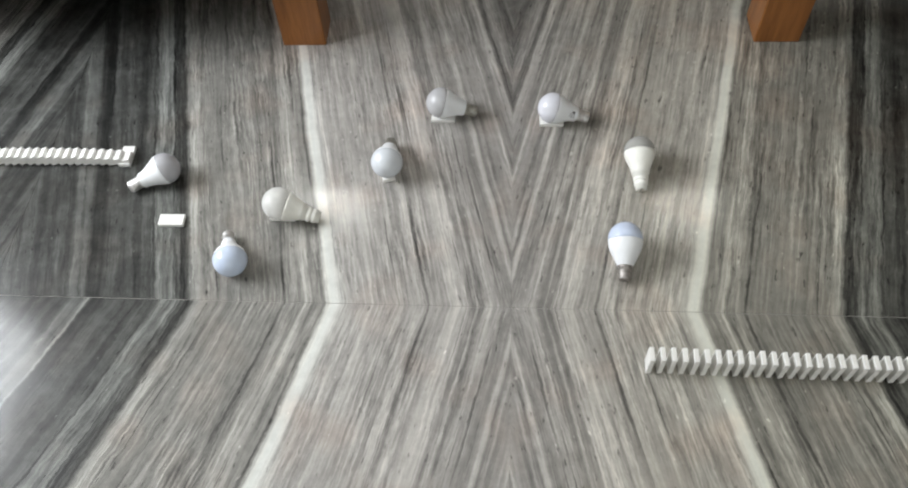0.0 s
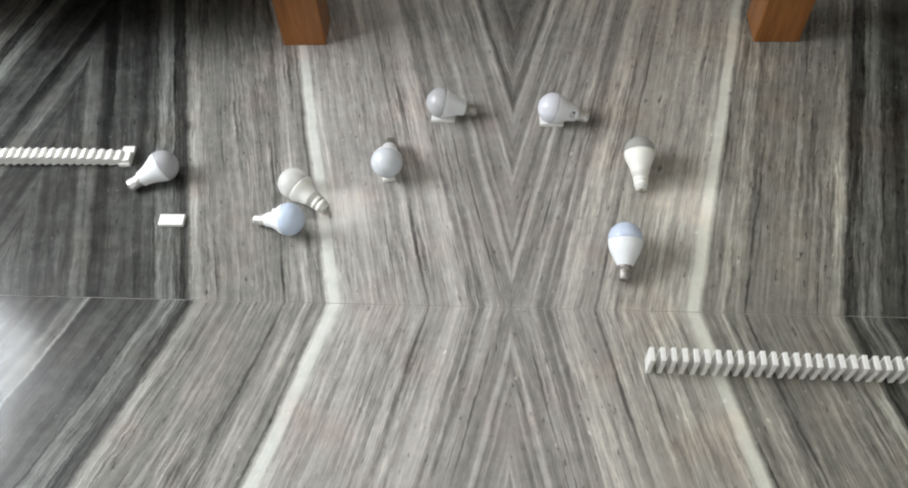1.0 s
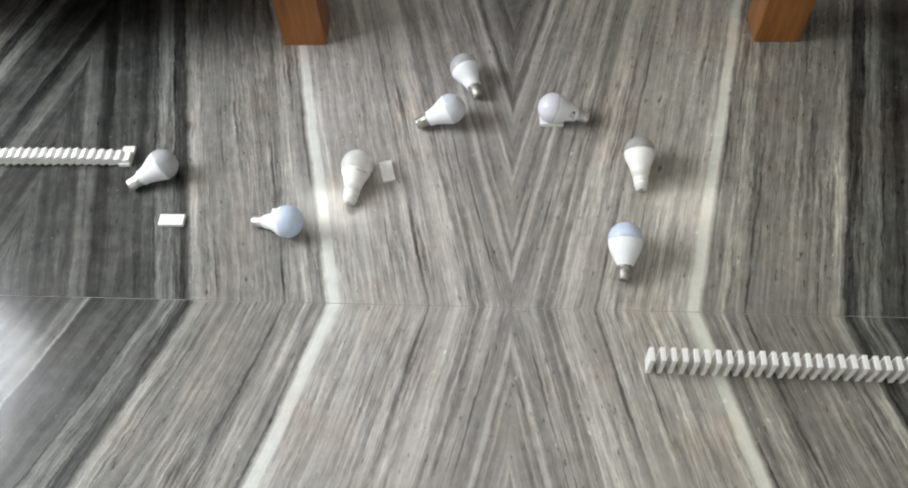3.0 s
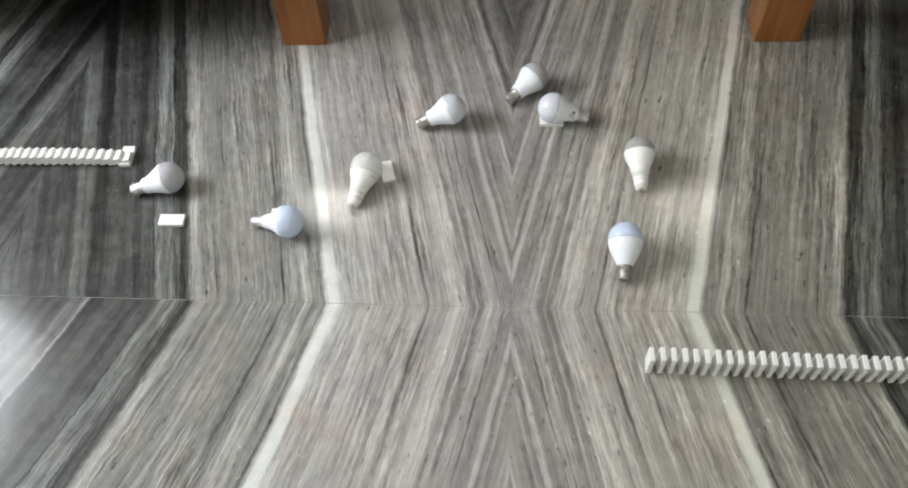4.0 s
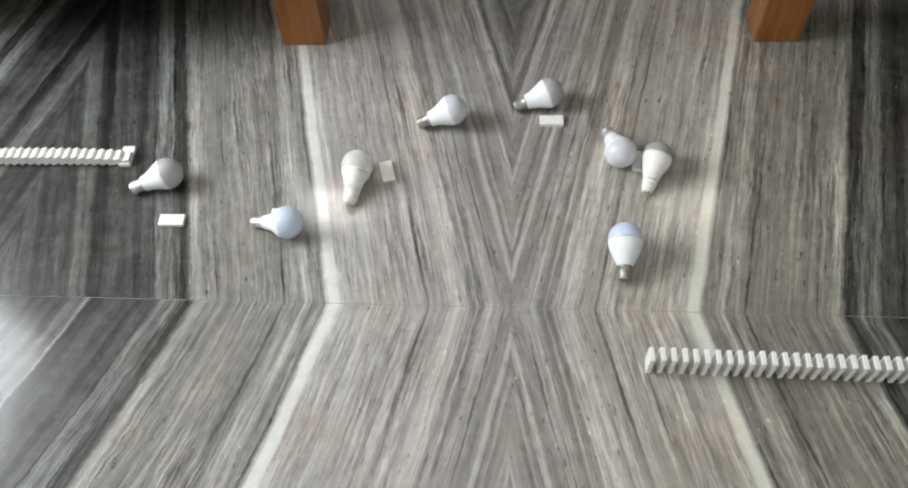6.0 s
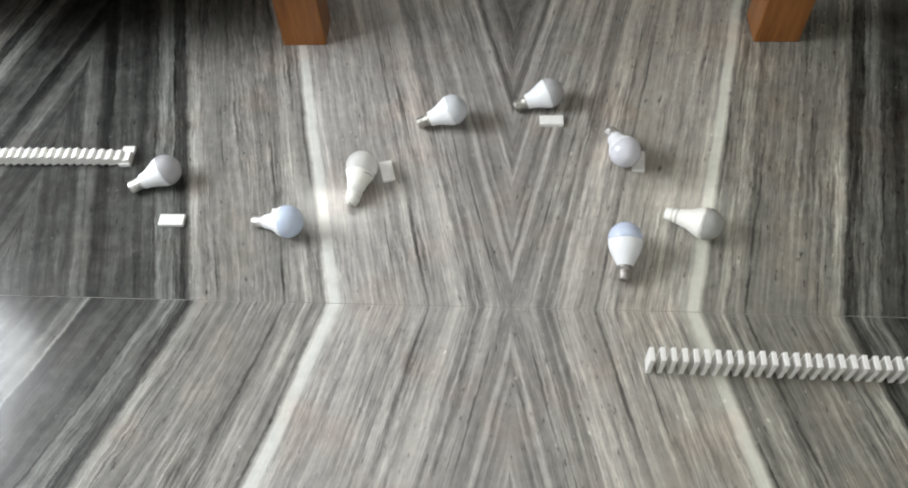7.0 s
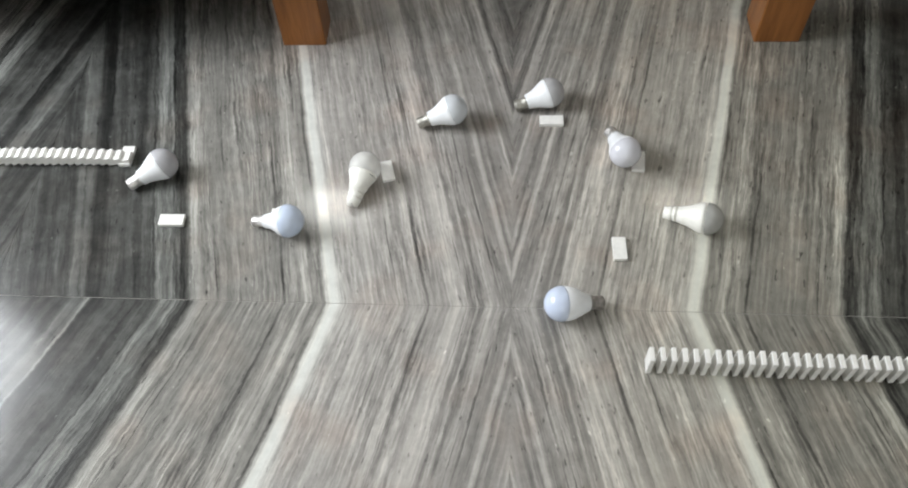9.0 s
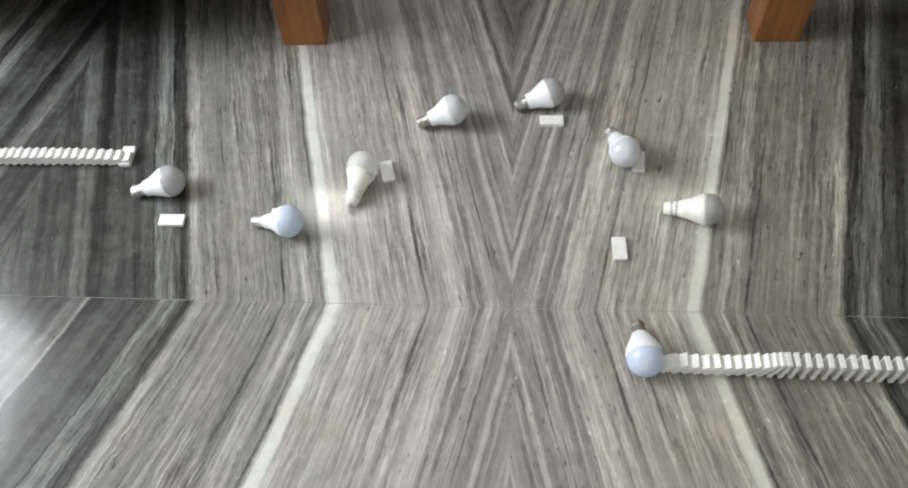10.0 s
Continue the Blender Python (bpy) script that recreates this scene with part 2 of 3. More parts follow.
# ---- builders ----
def mesh_of(bm, name, material, smooth=False):
    bmesh.ops.recalc_face_normals(bm, faces=bm.faces[:])
    me = bpy.data.meshes.new(name)
    bm.to_mesh(me)
    bm.free()
    me.materials.append(material)
    if smooth:
        for p in me.polygons:
            p.use_smooth = True
    return me


def part(name, bm, material, parent=None, label="", smooth=False):
    ob = new(name, mesh_of(bm, name, material, smooth))
    ob.parent = parent
    return tagged(ob, label)


def box(x0, x1, y0, y1, z0, z1, bevel=0.0, segments=2, bm=None):
    bm = bm or bmesh.new()
    made = bmesh.ops.create_cube(bm, size=1.0)["verts"]
    for v in made:
        v.co = Vector((x0 + (v.co.x + 0.5) * (x1 - x0), y0 + (v.co.y + 0.5) * (y1 - y0), z0 + (v.co.z + 0.5) * (z1 - z0)))
    if bevel:
        edges = {e for v in made for e in v.link_edges}
        bmesh.ops.bevel(bm, geom=list(edges), offset=bevel, segments=segments, affect="EDGES", profile=0.5)
    return bm


def turned(profile, steps=48):
    """A solid of revolution about z from (radius, z) pairs, closed where the radius is 0."""
    bm = bmesh.new()
    rings = []
    for r, z in profile:
        if r < 1e-6:
            rings.append([bm.verts.new((0, 0, z))])
        else:
            rings.append([bm.verts.new((r * math.cos(2 * math.pi * i / steps), r * math.sin(2 * math.pi * i / steps), z)) for i in range(steps)])
    for a, b in zip(rings, rings[1:]):
        for i in range(steps):
            j = (i + 1) % steps
            if len(a) == 1 and len(b) == 1:
                continue
            if len(a) == 1:
                bm.faces.new((a[0], b[j], b[i]))
            elif len(b) == 1:
                bm.faces.new((a[i], a[j], b[0]))
            else:
                bm.faces.new((a[i], a[j], b[j], b[i]))
    return bm


# ---- the room ----
XW, XE, YS, YN, HIGH = -2.20, 3.60, -1.80, 2.60, 2.80


def wall(name, cells, label):
    bm = bmesh.new()
    for c in cells:
        box(*c, bm=bm)
    return tagged(part(name, bm, PAINT), label, "wall", kind="structure")


wall("wall_west", [(XW - 0.2, XW, YS, 0.26, 0, HIGH), (XW - 0.2, XW, 1.66, YN, 0, HIGH),
                   (XW - 0.2, XW, 0.26, 1.66, 0, 0.82), (XW - 0.2, XW, 0.26, 1.66, 2.04, HIGH)], "off-white painted wall with a wide window opening")
wall("wall_east", [(XE, XE + 0.2, YS, YN, 0, HIGH)], "off-white painted plain wall")
# the opening in this wall is made up for the fill light
wall("wall_south", [(XW - 0.2, 0.0, YS - 0.2, YS, 0, HIGH), (1.0, XE + 0.2, YS - 0.2, YS, 0, HIGH),
                    (0.0, 1.0, YS - 0.2, YS, 2.1, HIGH)], "off-white painted unseen wall with an opening made for fill light")
wall("wall_north", [(XW - 0.2, -1.11, YN, YN + 0.2, 0, HIGH), (-0.73, 0.76, YN, YN + 0.2, 0, HIGH), (1.14, XE + 0.2, YN, YN + 0.2, 0, HIGH),
                    (-1.11, -0.73, YN, YN + 0.2, 0, 2.07), (-1.11, -0.73, YN, YN + 0.2, 2.45, HIGH),
                    (0.76, 1.14, YN, YN + 0.2, 0, 2.07), (0.76, 1.14, YN, YN + 0.2, 2.45, HIGH)],
     "off-white painted wall with two high ventilator openings")
tagged(part("ceiling", box(XW - 0.2, XE + 0.2, YS - 0.2, YN + 0.2, HIGH, HIGH + 0.15), WHITE_PAINT), "white painted flat ceiling", "ceiling", kind="structure")


def window(name, m, width, height, label):
    """A framed window; local x across, z up, centre at the origin."""
    base = tagged(new(name), label, "window", kind="structure")
    base.matrix_world = m
    w, h = width / 2, height / 2
    for x0, x1, z0, z1 in ((-w, w, -h, -h + 0.05), (-w, w, h - 0.05, h), (-w, -w + 0.05, -h + 0.05, h - 0.05),
                           (w - 0.05, w, -h + 0.05, h - 0.05), (-0.02, 0.02, -h + 0.05, h - 0.05)):
        part("window_frame", box(x0, x1, -0.03, 0.03, z0, z1, 0.004), FRAME_PAINT, base)
    for x0, x1 in ((-w + 0.05, -0.02), (0.02, w - 0.05)):
        pane = part("pane", box(x0, x1, -0.003, 0.003, -h + 0.05, h - 0.05), GLASS, base)
        pane.visible_shadow = False
    return base


window("window_1", pose(XW - 0.12, 0.96, 1.43, 0, 0, 90), 1.4, 1.22, "painted two-pane window in the wall")
window("window_2", pose(-0.92, YN + 0.1, 2.26), 0.38, 0.38, "small high ventilator window")
window("window_3", pose(0.95, YN + 0.1, 2.26), 0.38, 0.38, "small high ventilator window")

floor = tagged(part("floor", box(XW, XE, YS, YN, -0.06, -0.0036), GROUT), "polished grey-brown veined marble slab floor", "floor", kind="structure")
GAP, GAP_Y = 0.00003, 0.0003
for k in range(-1, 2):
    part("joint", box(XW, XE, MY + k * SLAB_L - 0.00025, MY + k * SLAB_L + 0.00025, -0.0034, -0.0001), GROUT, floor)
for ix in range(-3, 5):
    for iy in range(-2, 2):
        xa, xb = max(XW, MX + ix * SLAB_W), min(XE, MX + (ix + 1) * SLAB_W)
        ya, yb = max(YS, MY + iy * SLAB_L), min(YN, MY + (iy + 1) * SLAB_L)
        if xb - xa > 0.02 and yb - ya > 0.02:
            part("marble_slab", box(xa + GAP, xb - GAP, ya + GAP_Y, yb - GAP_Y, -0.0034, 0.0, 0.0004, 1), MARBLE, floor)


# ---- furniture at the far side, and unseen pieces that shade the floor ----
def side_table():
    t = tagged(new("side_table"), "low teak table with thick square legs on the marble", "table")
    t.location, t.rotation_euler = (0.075, 1.29, 0), (0, 0, radians(1.15))
    # the rightmost legs are added out of view under the lengthened top
    for x0, x1 in ((-0.541, -0.449), (0.447, 0.541), (1.13, 1.22)):
        for y0 in (0.004, 0.26):
            part("leg", box(x0, x1, y0, y0 + 0.085, 0, 0.475, 0.003), TEAK, t)
    part("apron", box(-0.449, 0.447, 0.03, 0.055, 0.415, 0.475, 0.002), TEAK, t)
    part("apron", box(-0.449, 0.447, 0.30, 0.325, 0.415, 0.475, 0.002), TEAK, t)
    # unseen box, added only to darken the floor right of the leg
    part("shade_box", box(0.545, 1.128, 0.01, 0.33, 0.19, 0.475, 0.003), TEAK, t)
    # the top runs on unseen to the right to shade the floor there
    part("tabletop", box(-0.58, 1.25, 0.006, 0.355, 0.475, 0.510, 0.004), TEAK, t)
    return t


side_table()


def shade_bench():
    """Added unseen low form; its dark seat overhangs the base to shade the floor."""
    c = tagged(new("bench"), "unseen low dark brown form added to shade the floor with its overhanging seat", "bench")
    c.location = (-1.24, 1.475, 0)
    part("base", box(-0.70, 0.70, 0.0, 0.44, 0, 0.165, 0.003), DARKWOOD, c)
    part("seat", box(-0.74, 0.74, -0.24, 0.46, 0.165, 0.32, 0.006), DARKWOOD, c)
    return c


shade_bench()

# ---- dominoes ----
DH, DW, DT = 0.046, 0.0235, 0.0075


def domino_mesh():
    bm = box(-DT, 0, -DW / 2, DW / 2, 0, DH, 0.0007, 2)
    return mesh_of(bm, "domino", IVORY)


DOMINO = domino_mesh()


def domino(m, label, group=""):
    ob = new("domino", DOMINO)
    ob.matrix_world = m
    return tagged(ob, label, "domino", group)


def lying(x, y, turn):
    return pose(x, y, 0, 0, 0, turn) @ Matrix.Translation((-DH / 2, 0, 0)) @ pose(0, 0, 0, 0, 90, 0)


# one below the globe of each lamp, and the one that the first lamp has left
for x, y, turn in ((-0.595, 0.820, 1), (-0.391, 0.837, -1), (-0.211, 0.942, 105), (-0.113, 1.081, 0), (0.099, 1.074, 1), (0.2587, 0.975, 85), (0.211, 0.778, 92)):
    domino(lying(x, y, turn), "ivory plastic domino lying flat on the marble", "dominoes under the lamps")


def leans(lead, count, step):
    """Tilts, in degrees, of count dominoes that lean one on the other, the leading one first."""
    out = [lead]
    while len(out) < count:
        a = radians(out[-1])
        out.append(out[-1] + math.degrees(math.asin((step * math.cos(a) - DT) / DH)))
    return out


STEP_W = 0.0156
domino(lying(-0.720, 0.969, 91), "ivory plastic domino lying flat under a fallen row", "fallen domino row")
for i, tilt in enumerate(leans(78, 24, STEP_W)):
    domino(pose(-0.752 - i * STEP_W, 0.9605 - i * 0.0003, 0, 0, tilt, random.uniform(-1.5, 1.5)),
           "ivory plastic domino toppled against the next one", "fallen domino row")

STEP_E = 0.01686
ROW_AT = [(0.2448 + i * STEP_E + random.uniform(-0.0006, 0.0006), 0.5578 - i * 0.00023 + random.uniform(-0.0005, 0.0005), random.uniform(-1.5, 1.5)) for i in range(30)]
ROW = [domino(pose(x, y, 0, 0, 0, a), "ivory plastic domino standing on end in a row", "standing domino row") for x, y, a in ROW_AT]

# ---- lamps ----
R, CAP_R, REACH = 0.0295, 0.0125, 0.074


def arc(r, z0, z1, n=16):
    """A profile along a sphere of radius r about the origin."""
    a0, a1 = math.asin(max(-1, z0 / r)), math.asin(min(1, z1 / r))
    return [(r * math.cos(a0 + (a1 - a0) * i / n), r * math.sin(a0 + (a1 - a0) * i / n)) for i in range(n + 1)]


def mark(parent, profile_r, z0, z1, a0, a1):
    """A thin printed bar on the housing."""
    bm = bmesh.new()
    n = 6
    rows = []
    for z in (z0, z1):
        r = profile_r(z) + 0.00015
        rows.append([bm.verts.new((r * math.cos(a0 + (a1 - a0) * i / n), r * math.sin(a0 + (a1 - a0) * i / n), z)) for i in range(n + 1)])
    for i in range(n):
        bm.faces.new((rows[0][i], rows[0][i + 1], rows[1][i + 1], rows[1][i]))
    part("printed_mark", bm, INK, parent)


def bayonet_cap(lamp, material, z0=0.0475, k=1.0):
    part("cap", turned([(0.0, z0 - 0.002), (0.0134 * k, z0 - 0.002), (0.0134 * k, z0 + 0.003), (0.0122 * k, z0 + 0.004), (0.0122 * k, z0 + 0.016), (0.0125 * k, z0 + 0.018),
                        (0.0125 * k, z0 + 0.023), (0.0112 * k, z0 + 0.0245), (0.0, z0 + 0.0245)], 40), material, lamp, "metal bayonet cap", True)
    for s in (-1, 1):
        bm = turned([(0, 0), (0.0012, 0), (0.0012, 0.0028), (0, 0.003)], 10)
        bmesh.ops.transform(bm, matrix=Matrix.Translation((s * 0.0118 * k, 0, z0 + 0.019)) @ pose(0, 0, 0, 0, 90 * s, 0), verts=bm.verts)
        part("pin", bm, material, lamp)
        bm = turned([(0, 0), (0.0026, 0), (0.0024, 0.0010), (0, 0.0014)], 12)
        bmesh.ops.transform(bm, matrix=Matrix.Translation((0, s * 0.0048 * k, z0 + 0.0243)), verts=bm.verts)
        part("contact", bm, SOLDER, lamp)


CONE = ((0.0290, 0.0040), (0.0284, 0.0070), (0.0262, 0.0130), (0.0227, 0.0205), (0.0192, 0.0285), (0.0168, 0.0350), (0.0154, 0.0410), (0.0150, 0.0462))
FULL = ((0.0291, 0.0045), (0.0288, 0.0115), (0.0268, 0.0195), (0.0228, 0.0285), (0.0186, 0.0370), (0.0158, 0.0430), (0.0146, 0.0462))
NECK = ((0.0284, 0.0045), (0.0272, 0.0100), (0.0256, 0.0140), (0.0250, 0.0146), (0.0218, 0.0150), (0.0206, 0.0200), (0.0184, 0.0262), (0.0180, 0.0268),
        (0.0158, 0.0272), (0.0146, 0.0350), (0.0132, 0.0430), (0.0126, 0.0462))


def classic_lamp(label, globe, cap, shape=CONE, marks=(), k=0.92):
    """Round diffuser, tapering housing and bayonet cap; the diffuser's centre is the origin, z runs to the cap."""
    lamp = tagged(new("led_lamp"), label, "light bulb", "rolling lamps")
    part("diffuser", turned([(0, -R)] + arc(R, -R * 0.999, 0.0018, 22)[1:] + [(0.0284, 0.0028), (0, 0.0028)], 56), globe, lamp, "", True)
    end = shape[-1][0]
    part("housing", turned([(0, 0.0024), (0.0288, 0.0024), *shape, (end * 0.97, 0.0470), (end * 0.85, 0.0474), (0, 0.0474)], 56), BODY_WHITE, lamp, "", True)
    bayonet_cap(lamp, cap, 0.0475, k)
    taper = lambda z: float(np.interp(z, [p[1] for p in shape], [p[0] for p in shape]))
    for z0, z1, a0, a1 in marks:
        mark(lamp, taper, z0, z1, a0, a1)
    return lamp


def ribbed_lamp(label, globe):
    """Cream housing that narrows in steps to a moulded cap."""
    lamp = tagged(new("led_lamp"), label, "light bulb", "rolling lamps")
    part("diffuser", turned([(0, -R)] + arc(R, -R * 0.999, 0.0125, 24)[1:] + [(0.0255, 0.0135), (0, 0.0135)], 56), globe, lamp, "", True)
    part("housing", turned([(0, 0.0131), (0.0262, 0.0131), (0.0268, 0.0150), (0.0264, 0.0165), (0.0240, 0.0220), (0.0209, 0.029), (0.0184, 0.036), (0.0171, 0.0425),
                            (0.0170, 0.0440), (0.0152, 0.0446), (0.0149, 0.0512), (0.0128, 0.0518), (0, 0.0518)], 56), BODY_CREAM, lamp, "", True)
    part("cap", turned([(0, 0.0516), (0.0128, 0.0516), (0.0128, 0.0535), (0.0145, 0.0542), (0.0142, 0.0600), (0.0117, 0.0606), (0.0117, 0.0628), (0.0134, 0.0634),
                        (0.0131, 0.0700), (0.0112, 0.0708), (0.0108, 0.0770), (0.0, 0.0772)], 40), BODY_CREAM, lamp, "cream moulded stepped cap", True)
    ends(lamp, 0.0770)
    for k in range(14):
        a = k * 2 * math.pi / 14
        mark(lamp, lambda z: 0.0264, 0.0143, 0.0153, a, a + 0.10)
    for a, wide in ((0.0, 0.07), (0.12, 0.05), (0.24, 0.09), (0.42, 0.05), (0.52, 0.08), (0.72, 0.06)):
        mark(lamp, lambda z: 0.0264 - (z - 0.0165) * 0.436, 0.0172, 0.0196, a, a + wide)
    return lamp


def ends(lamp, z):
    for s in (-1, 1):
        bm = turned([(0, 0), (0.0022, 0), (0.0020, 0.0009), (0, 0.0012)], 12)
        bmesh.ops.transform(bm, matrix=Matrix.Translation((0, s * 0.0048, z)), verts=bm.verts)
        part("contact", bm, SOLDER, lamp)


R_SLIM = 0.0280


def slim_lamp(label, globe):
    """Long straight cream cone with a stepped neck."""
    lamp = tagged(new("led_lamp"), label, "light bulb", "rolling lamps")
    r = R_SLIM
    part("diffuser", turned([(0, -r)] + arc(r, -r * 0.999, 0.0005, 22)[1:] + [(0.0265, 0.0014), (0, 0.0014)], 56), globe, lamp, "", True)
    part("housing", turned([(0, 0.0011), (0.0276, 0.0011), (0.0278, 0.007), (0.0264, 0.013), (0.0226, 0.0225), (0.0190, 0.031), (0.0168, 0.0385), (0.0162, 0.0437),
                            (0.0146, 0.0441), (0.0142, 0.0500), (0.0125, 0.0506), (0, 0.0506)], 56), BODY_CREAM, lamp, "", True)
    part("cap", turned([(0, 0.0504), (0.0127, 0.0504), (0.0118, 0.0520), (0.0138, 0.0526), (0.0135, 0.0575), (0.0113, 0.0581), (0.0113, 0.0600), (0.0128, 0.0606),
                        (0.0124, 0.0660), (0.0110, 0.0668), (0.0104, 0.0745), (0.0, 0.0748)], 40), BODY_CREAM, lamp, "cream moulded stepped cap", True)
    ends(lamp, 0.0745)
    return lamp


LAMPS = {
    "first": classic_lamp("white lamp with a grey globe rocking beside the fallen dominoes", GLOBE_GREY, ALLOY),
    "second": classic_lamp("white lamp with a cool bluish globe and a pale cap", GLOBE_BLUE, ALLOY, NECK, (), 0.80),
    "third": ribbed_lamp("cream lamp with a smoky globe and a stepped cap", GLOBE_SMOKE),
    "fourth": classic_lamp("white lamp with a lavender grey globe and nickel cap", GLOBE_MILK, NICKEL),
    "fifth": classic_lamp("white lamp with a grey globe propped on a domino", GLOBE_PALE, NICKEL),
    "sixth": classic_lamp("white lamp with dark print and a grey cap", GLOBE_LILAC, ALLOY, CONE, ((0.0345, 0.0405, 2.1, 2.35), (0.0390, 0.0405, 2.35, 2.95), (0.0345, 0.0360, 2.35, 2.95), (0.0300, 0.0315, 2.3, 2.8))),
    "seventh": slim_lamp("long cream lamp with a grey globe and stepped neck", GLOBE_DUSK),
    "eighth": classic_lamp("white lamp with a bluish globe and tarnished brass cap", GLOBE_PEARL, BRONZE, FULL, (), 0.90),
}


def rolled(rows, spin=0.0, radius=R, cap=CAP_R):
    """Rows of (seconds, x, y, heading of the cap in degrees, lift in mm) to poses of a lamp that rolls without slipping on its globe."""
    out, before = [], None
    for t, x, y, turn, lift in rows:
        a, z = radians(turn), radius + lift / 1000
        low = math.asin((z - cap) / REACH)
        axis = Vector((math.cos(a) * math.cos(low), math.sin(a) * math.cos(low), -math.sin(low)))
        side = Vector((-math.sin(a), math.cos(a), 0))
        if before is not None:
            vx, vy = x - before[0], y - before[1]
            spin += (-vy * axis.x + vx * axis.y) / radius
        before = (x, y)
        m = Matrix((side, axis.cross(side), axis)).transposed().to_4x4()
        out.append((t, Matrix.Translation((x, y, z)) @ m @ Matrix.Rotation(spin, 4, "Z")))
    return out


def topple(index):
    """Rows of one domino of the standing row; the wave runs along it at the end."""
    x, y, turn = ROW_AT[index]
    rows = [(0.0, pose(x, y, 0, 0, 0, turn))]
    for n in range(0, 10):
        t = 9.7 + n / 30
        front = float(np.interp(t, (9.7333, 9.8, 9.9, 10.0), (0.0, 2.6, 7.2, 12.5)))
        lead = int(front)
        tilt = 0.0
        if index <= lead:
            first = (front - lead) * math.degrees(math.asin((STEP_E - DT) / DH))
            tilt = leans(first, lead - index + 1, STEP_E)[-1]
        rows.append((t, pose(x, y, 0, 0, tilt, turn)))
    return rows


